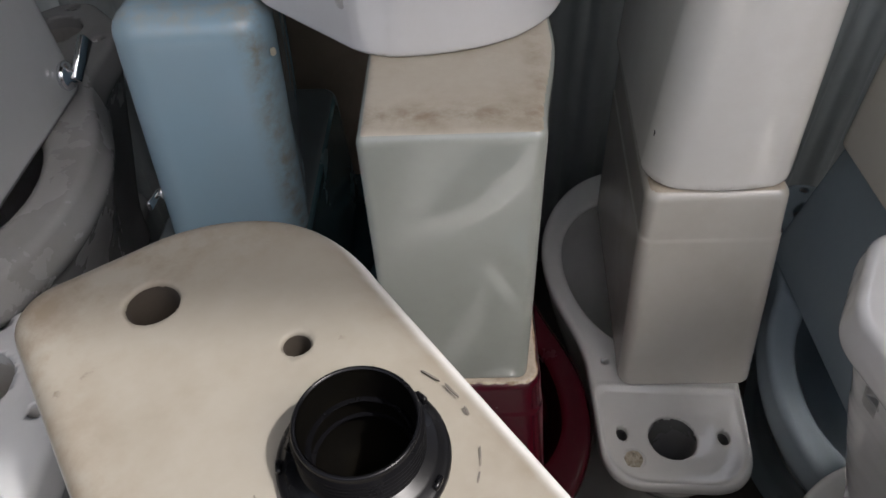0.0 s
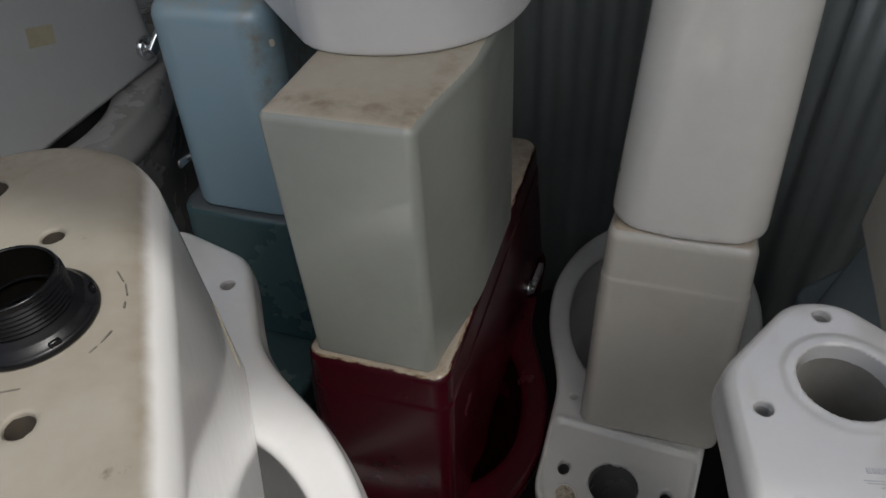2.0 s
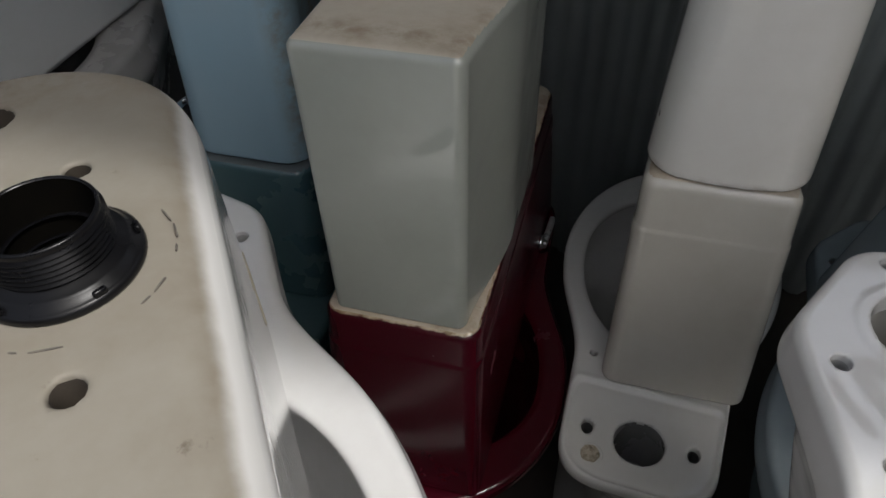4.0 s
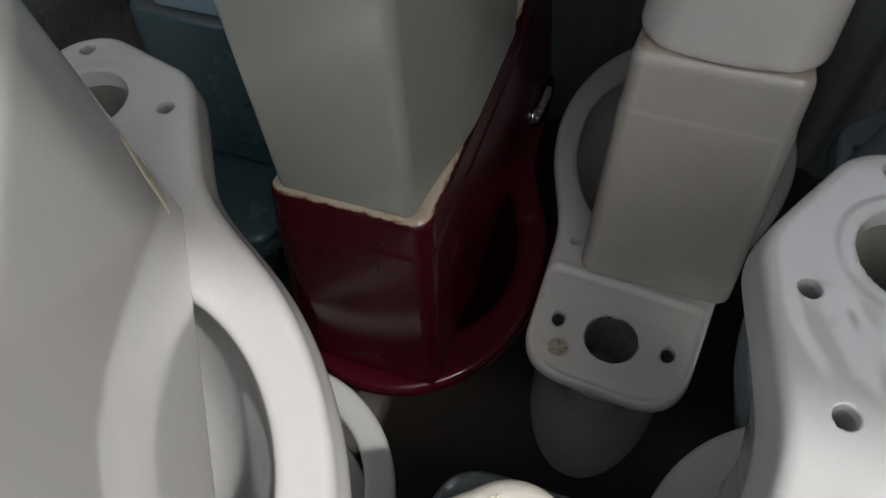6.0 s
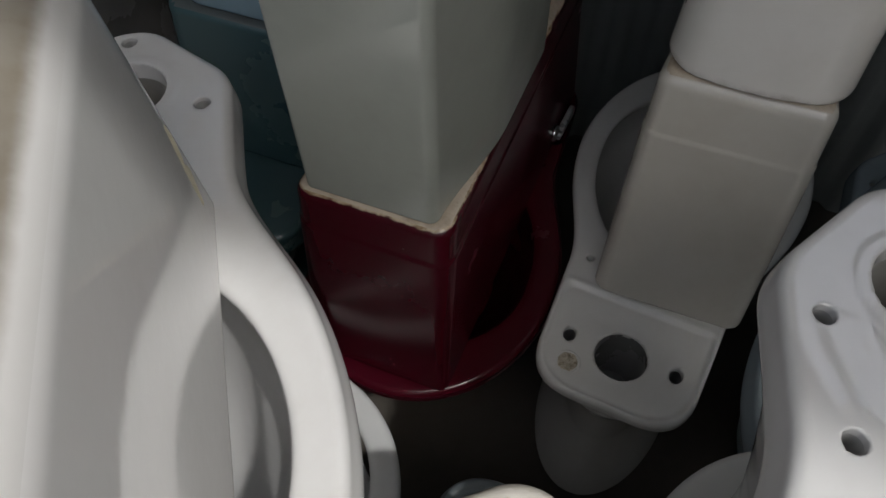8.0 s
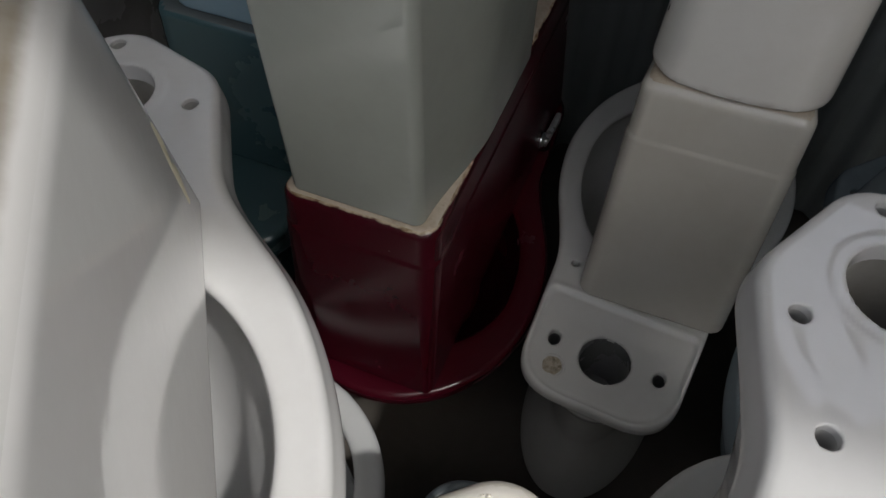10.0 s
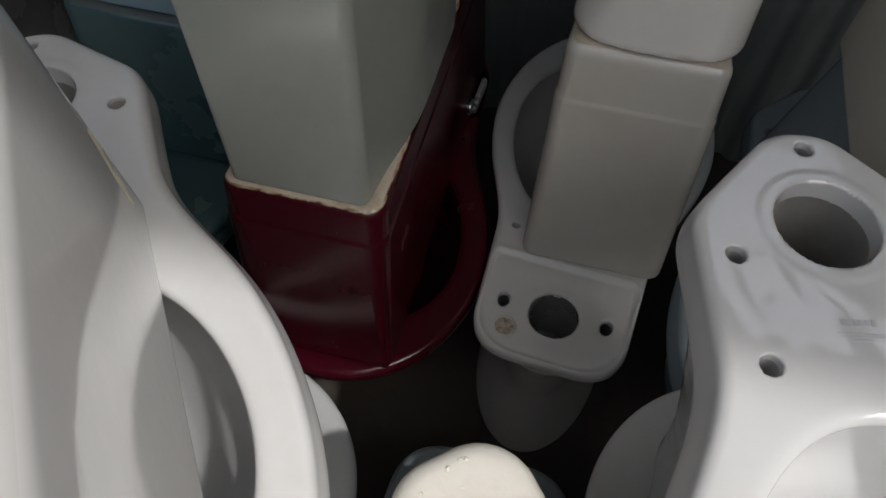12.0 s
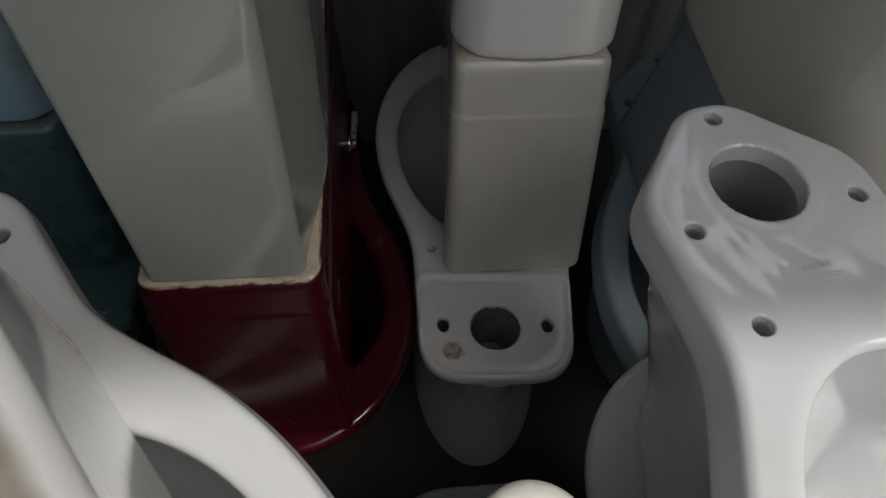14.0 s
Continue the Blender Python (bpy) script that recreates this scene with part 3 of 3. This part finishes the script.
part("plug_ring", lathe([(0.0140, -0.002), (0.0150, 0.0008), (0.0165, 0.0012), (0.0180, 0.0004), (0.0186, -0.002)], 40), OFFWHITE, grey_bowl, "raised ring round the plug", pose(-0.062, -0.412, 0.3668))
grey_tank = tank(pose(0.343, 0.85, 0.375), WARM, "warm grey upside-down cistern standing on its bowl", STAINED, hx=(0.101, 0.096), hy=(0.215, 0.19), height=0.334, shift=(-0.004, 0.043), r=(0.02,) * 4, edge=0.016, h=0.004, rim_line=0.262, narrow=0.03)
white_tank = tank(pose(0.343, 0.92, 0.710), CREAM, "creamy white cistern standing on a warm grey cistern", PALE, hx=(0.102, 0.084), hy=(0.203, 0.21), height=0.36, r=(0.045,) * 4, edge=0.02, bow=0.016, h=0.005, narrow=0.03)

# ---- maroon toilet with its stack ----
bowl(pose(0.01, 0.61, 0.0, 0, 0, 180), MAROON, "deep maroon toilet bowl under its own cistern", deck="dish", lining=MAROON, H=0.35, h=0.006, bf=0.22, hole=(0.135, 0.13, 0.2))
maroon_tank = tank(pose(-0.005, 0.735, 0.352), MAROON_EDGE, "upside-down maroon cistern standing on its bowl", STAINED, hx=(0.110, 0.096), hy=(0.318, 0.277), height=0.27, shift=(0, 0.017), r=(0.03, 0.03, 0.018, 0.025), foot=(0.03, 0.03, 0.075, 0.012), edge=0.012, h=0.004, rim_line=0.222)
lever(maroon_tank, pose(0.109, 0.165, 0.026, 0, 90, 0) @ pose(0, 0, 0, 0, 0, 88))
tank(pose(0.006, 0.645, 0.623), MINT, "pale green upside-down cistern standing on a maroon cistern", BISQUE_WORN, hx=(0.090, 0.092), hy=(0.165, 0.165), height=0.349, r=(0.02, 0.02, 0.008, 0.012), edge=0.011, nose=(0.022, 0.17), h=0.0026)
corner_tank = tank(pose(-0.053, 0.777, 0.973, 0, 0, 46), WHITE, "white bow-fronted cistern standing across two other cisterns", PALE, hx=(0.146, 0.150), hy=(0.1, 0.1), height=0.36, r=(0.04, 0.04, 0.025, 0.03), edge=0.01, bow=0.083, h=0.005)

# ---- blue cisterns ----
bowl(pose(-0.30, 0.98, 0.0, 0, 0, 0), TEAL, "dark teal toilet bowl under its own cistern", deck="plain", h=0.007)
tank(pose(-0.322, 0.902, 0.387), TEAL, "upside-down dark teal cistern on its bowl", DUSKY, hx=(0.118, 0.108), hy=(0.23, 0.207), height=0.245, r=(0.03,) * 4, h=0.007)
blue_tank = tank(pose(-0.312, 0.905, 0.634), BLUE, "light blue upside-down cistern with brown water stains", BLUE, hx=(0.097, 0.090), hy=(0.2, 0.19), height=0.338, shift=(0.022, -0.02), r=(0.02, 0.045, 0.045, 0.045), cut=0.2, edge=0.03, h=0.006)
lever(blue_tank, pose(-0.0875, -0.165, 0.068, 0, -90, 0) @ pose(0, 0, 0, 0, 0, -92), 0.7)

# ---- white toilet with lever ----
bowl(pose(-0.650, 0.66, 0.39, 0, 0, 180), SHADEDGREY, "grey toilet bowl toned dark for shade under an upside-down cistern", deck="three", h=0.007, hole=(0.122, 0.14, 0.16))
bowl(pose(-0.74, 0.68, 0.0, 0, 0, 180), GREY, "dusty grey toilet bowl at the foot of a stack", deck="dish", h=0.008)
lever_tank = tank(pose(-0.645, 0.68, 0.778), LIGHTGREY, "light grey upside-down cistern with chrome flush lever", PALE, hx=(0.107, 0.098), hy=(0.225, 0.21), height=0.36, r=(0.03,) * 4, h=0.006)
lever(lever_tank, pose(0.106, 0.181, 0.036, 0, 90, 0) @ pose(0, 0, 0, 0, 0, 128), 1.35)

# ---- grey-white bowls beside the left stack ----
bowl(pose(-0.492, 0.10, 0.0, 0, 0, 2), GREY, "grey toilet bowl beneath another bowl", deck="dish", h=0.008, H=0.377)
# grey glaze dims this whitish bowl as the cistern's shade would
bowl(pose(-0.492, 0.009, 0.377, 0, 0, 182), LIGHTGREY, "greyish white toilet bowl, toned grey for the shade of a cistern", deck="three", H=0.345, h=0.005)

# ---- slate blue toilet with its stack ----
bowl(pose(0.665, 0.60, 0.0, 0, 0, 177.3), SLATE, "slate blue toilet bowl under two cisterns", deck="three", H=0.373, h=0.006, depth=0.12)
tank(pose(0.706, 0.72, 0.375), SLATE, "upside-down slate blue cistern standing on its bowl", BISQUE, hx=(0.140, 0.100), hy=(0.22, 0.21), height=0.27, shift=(0.014, 0), r=(0.03,) * 4, h=0.006)
tank(pose(0.697, 0.682, 0.647), IVORY, "ivory cistern standing on a slate blue cistern", PALE, hx=(0.118, 0.113), hy=(0.212, 0.208), height=0.303, r=(0.03, 0.03, 0.085, 0.05), h=0.005)

# ---- low tank in front ----
bowl(pose(0.26, -0.13, 0.0, 0, 0, 180), DULLSLATE, "grey-blue toilet bowl carrying an upside-down cistern", deck="dish", H=0.39, h=0.007)
tank(pose(0.347, 0.069, 0.392, 0, 0, 40), IVORY, "ivory upside-down cistern with chalky clay underside", PALE, hx=(0.066, 0.060), hy=(0.21, 0.2), height=0.30, r=(0.05, 0.045, 0.04, 0.04), edge=0.018, h=0.005)

# ---- small marks and lumps ----
def flake(name, x, y, material, parent, label, m, thick=0.0006, seed=0):
    """A thin irregular patch lying in its own xy plane."""
    rng = random.Random(seed)
    bm = bmesh.new()
    n = 14
    top, low = [], []
    for i in range(n):
        a = 2 * math.pi * i / n
        k = (abs(math.cos(a)) ** 4 + abs(math.sin(a)) ** 4) ** -0.25 * rng.uniform(0.86, 1.0)
        top.append(bm.verts.new((x * k * math.cos(a) / 2, y * k * math.sin(a) / 2, thick)))
        low.append(bm.verts.new((x * k * math.cos(a) / 2, y * k * math.sin(a) / 2, -0.001)))
    bm.faces.new(top)
    for i in range(n):
        bm.faces.new((low[i], low[(i + 1) % n], top[(i + 1) % n], top[i]))
    return part(name, bm, material, parent, label, m, smooth=False)


# scuffed pencil arc round the outlet, and loose strokes
rng = random.Random(4)
for a, r, l in ((20, 0.054, 0.012), (5, 0.0545, 0.011), (-9, 0.054, 0.005), (-36, 0.054, 0.010), (-47, 0.054, 0.006), (-97, 0.054, 0.015), (-112, 0.054, 0.004), (168, 0.05, 0.006)):
    c, q = math.cos(radians(a)), math.sin(radians(a))
    flake("pencil_mark", 0.0010, l, INK, hero, "", SP @ pose(r * c - 0.0005, r * q + 0.001, 0.0002, 0, 0, a), 0.0003, int(a) + 400)

# faded maker's print on the white deck, as plain bars
for i in range(6):
    part("print_bar", block(0.0036, 0.0052, 0.0005, 0), GREYINK, bowl_right, "faint grey print", pose(0.0115 - 0.0046 * i, -0.318, 0.3452), smooth=False)
for w, yy in ((0.036, -0.309), (0.032, -0.3065), (0.014, -0.303)):
    part("print_bar", block(w, 0.0007, 0.0005, 0), GREYINK, bowl_right, "faint grey print", pose(0.0, yy, 0.3452), smooth=False)

# broken rim of the upside-down cistern and chips on other ware
def broken_lip(length, width, m, bend):
    """A leaf-shaped break in the glaze, bare clay, standing along its own z and facing +x."""
    bm = bmesh.new()
    n = 12
    rows = []
    for i in range(n + 1):
        k = i / n
        w = width * (math.sin(math.pi * k ** bend) ** 0.8 if 0 < k < 1 else 0.0) + 0.0004
        z = length * (k - 0.5)
        rows.append([bm.verts.new(c) for c in ((0, -0.003, z), (0.0006, w * 0.5, z), (-0.0006, w, z), (-0.012, w * 0.7, z), (-0.012, -0.003, z))])
    for a, c in zip(rows, rows[1:]):
        for i in range(5):
            bm.faces.new((a[i], a[(i + 1) % 5], c[(i + 1) % 5], c[i]))
    bm.faces.new(rows[0])
    bm.faces.new(rows[-1])
    return part("chip", bm, CHIP, hero, "bare break in the glaze", m)


broken_lip(0.046, 0.0095, pose(0.0977, 0.174, 0.116, 0, -1, 0), 0.8)
broken_lip(0.052, 0.0125, pose(0.0982, 0.176, 0.069, 5, -1, 0), 1.5)
flake("chip", 0.010, 0.007, CHIP, blue_tank, "pale chip in the glaze", pose(0.108, -0.185, 0.285, 0, 90, -45), 0.001, 9)
flake("chip", 0.009, 0.006, DARK, white_tank, "dark chip in the glaze", pose(-0.0934, -0.175, 0.065, 0, -90, 0), 0.0006, 12)
flake("smudge", 0.018, 0.012, SMUDGE, corner_tank, "grey scuff mark", pose(-0.1470, -0.068, 0.05, 0, -90, 0), 0.0004, 15)

# dark specks and a pale nick on the warm grey cistern
for u, w, s, material in ((-0.052, 0.322, 0.0032, DARK), (-0.036, 0.321, 0.0020, DARK), (0.070, 0.255, 0.0024, CHIP), (0.020, 0.140, 0.0016, DARK)):
    flake("chip", s * 1.6, s, material, grey_tank, "small speck in the glaze", pose(u - 0.004 * w / 0.334, -0.215 + 0.0680 * w / 0.334 - 0.0008 + (0.004 if w > 0.31 else 0.0), w, 78, 0, 0), 0.0008, int(1000 * w))

# paper tape on the lever cistern
part("paper_tape", block(0.0008, 0.046, 0.026, 0), TAPE, lever_tank, "yellowed paper tape", pose(0.1042, 0.002, 0.138, 0, -1.5, 0) @ pose(0, 0, 0, -16, 0, 0), smooth=False)

# chalky crumbs on the low front cistern
low_tank = [o for o in bpy.data.objects if o.get("label", "").startswith("ivory upside-down cistern with chalky")][0]
rng = random.Random(11)
for u, v, count in ((0.010, 0.184, 5), (-0.006, 0.183, 6), (-0.029, 0.173, 5), (0.006, 0.166, 2), (0.028, 0.170, 2)):
    for i in range(count):
        bm = bmesh.new()
        r = rng.uniform(0.0011, 0.0024)
        bmesh.ops.create_icosphere(bm, subdivisions=2, radius=r)
        for q in bm.verts:
            q.co *= 1 + 0.9 * noise.noise(q.co * 500 + Vector((i * 3.1, u * 90, 0)))
            q.co.z *= 0.45
        part("plaster_crumb", bm, PLASTER, low_tank, "chalky plaster crumb", pose(u + rng.uniform(-0.005, 0.005), v + rng.uniform(-0.005, 0.002), 0.2994, 0, 0, rng.uniform(0, 180)))
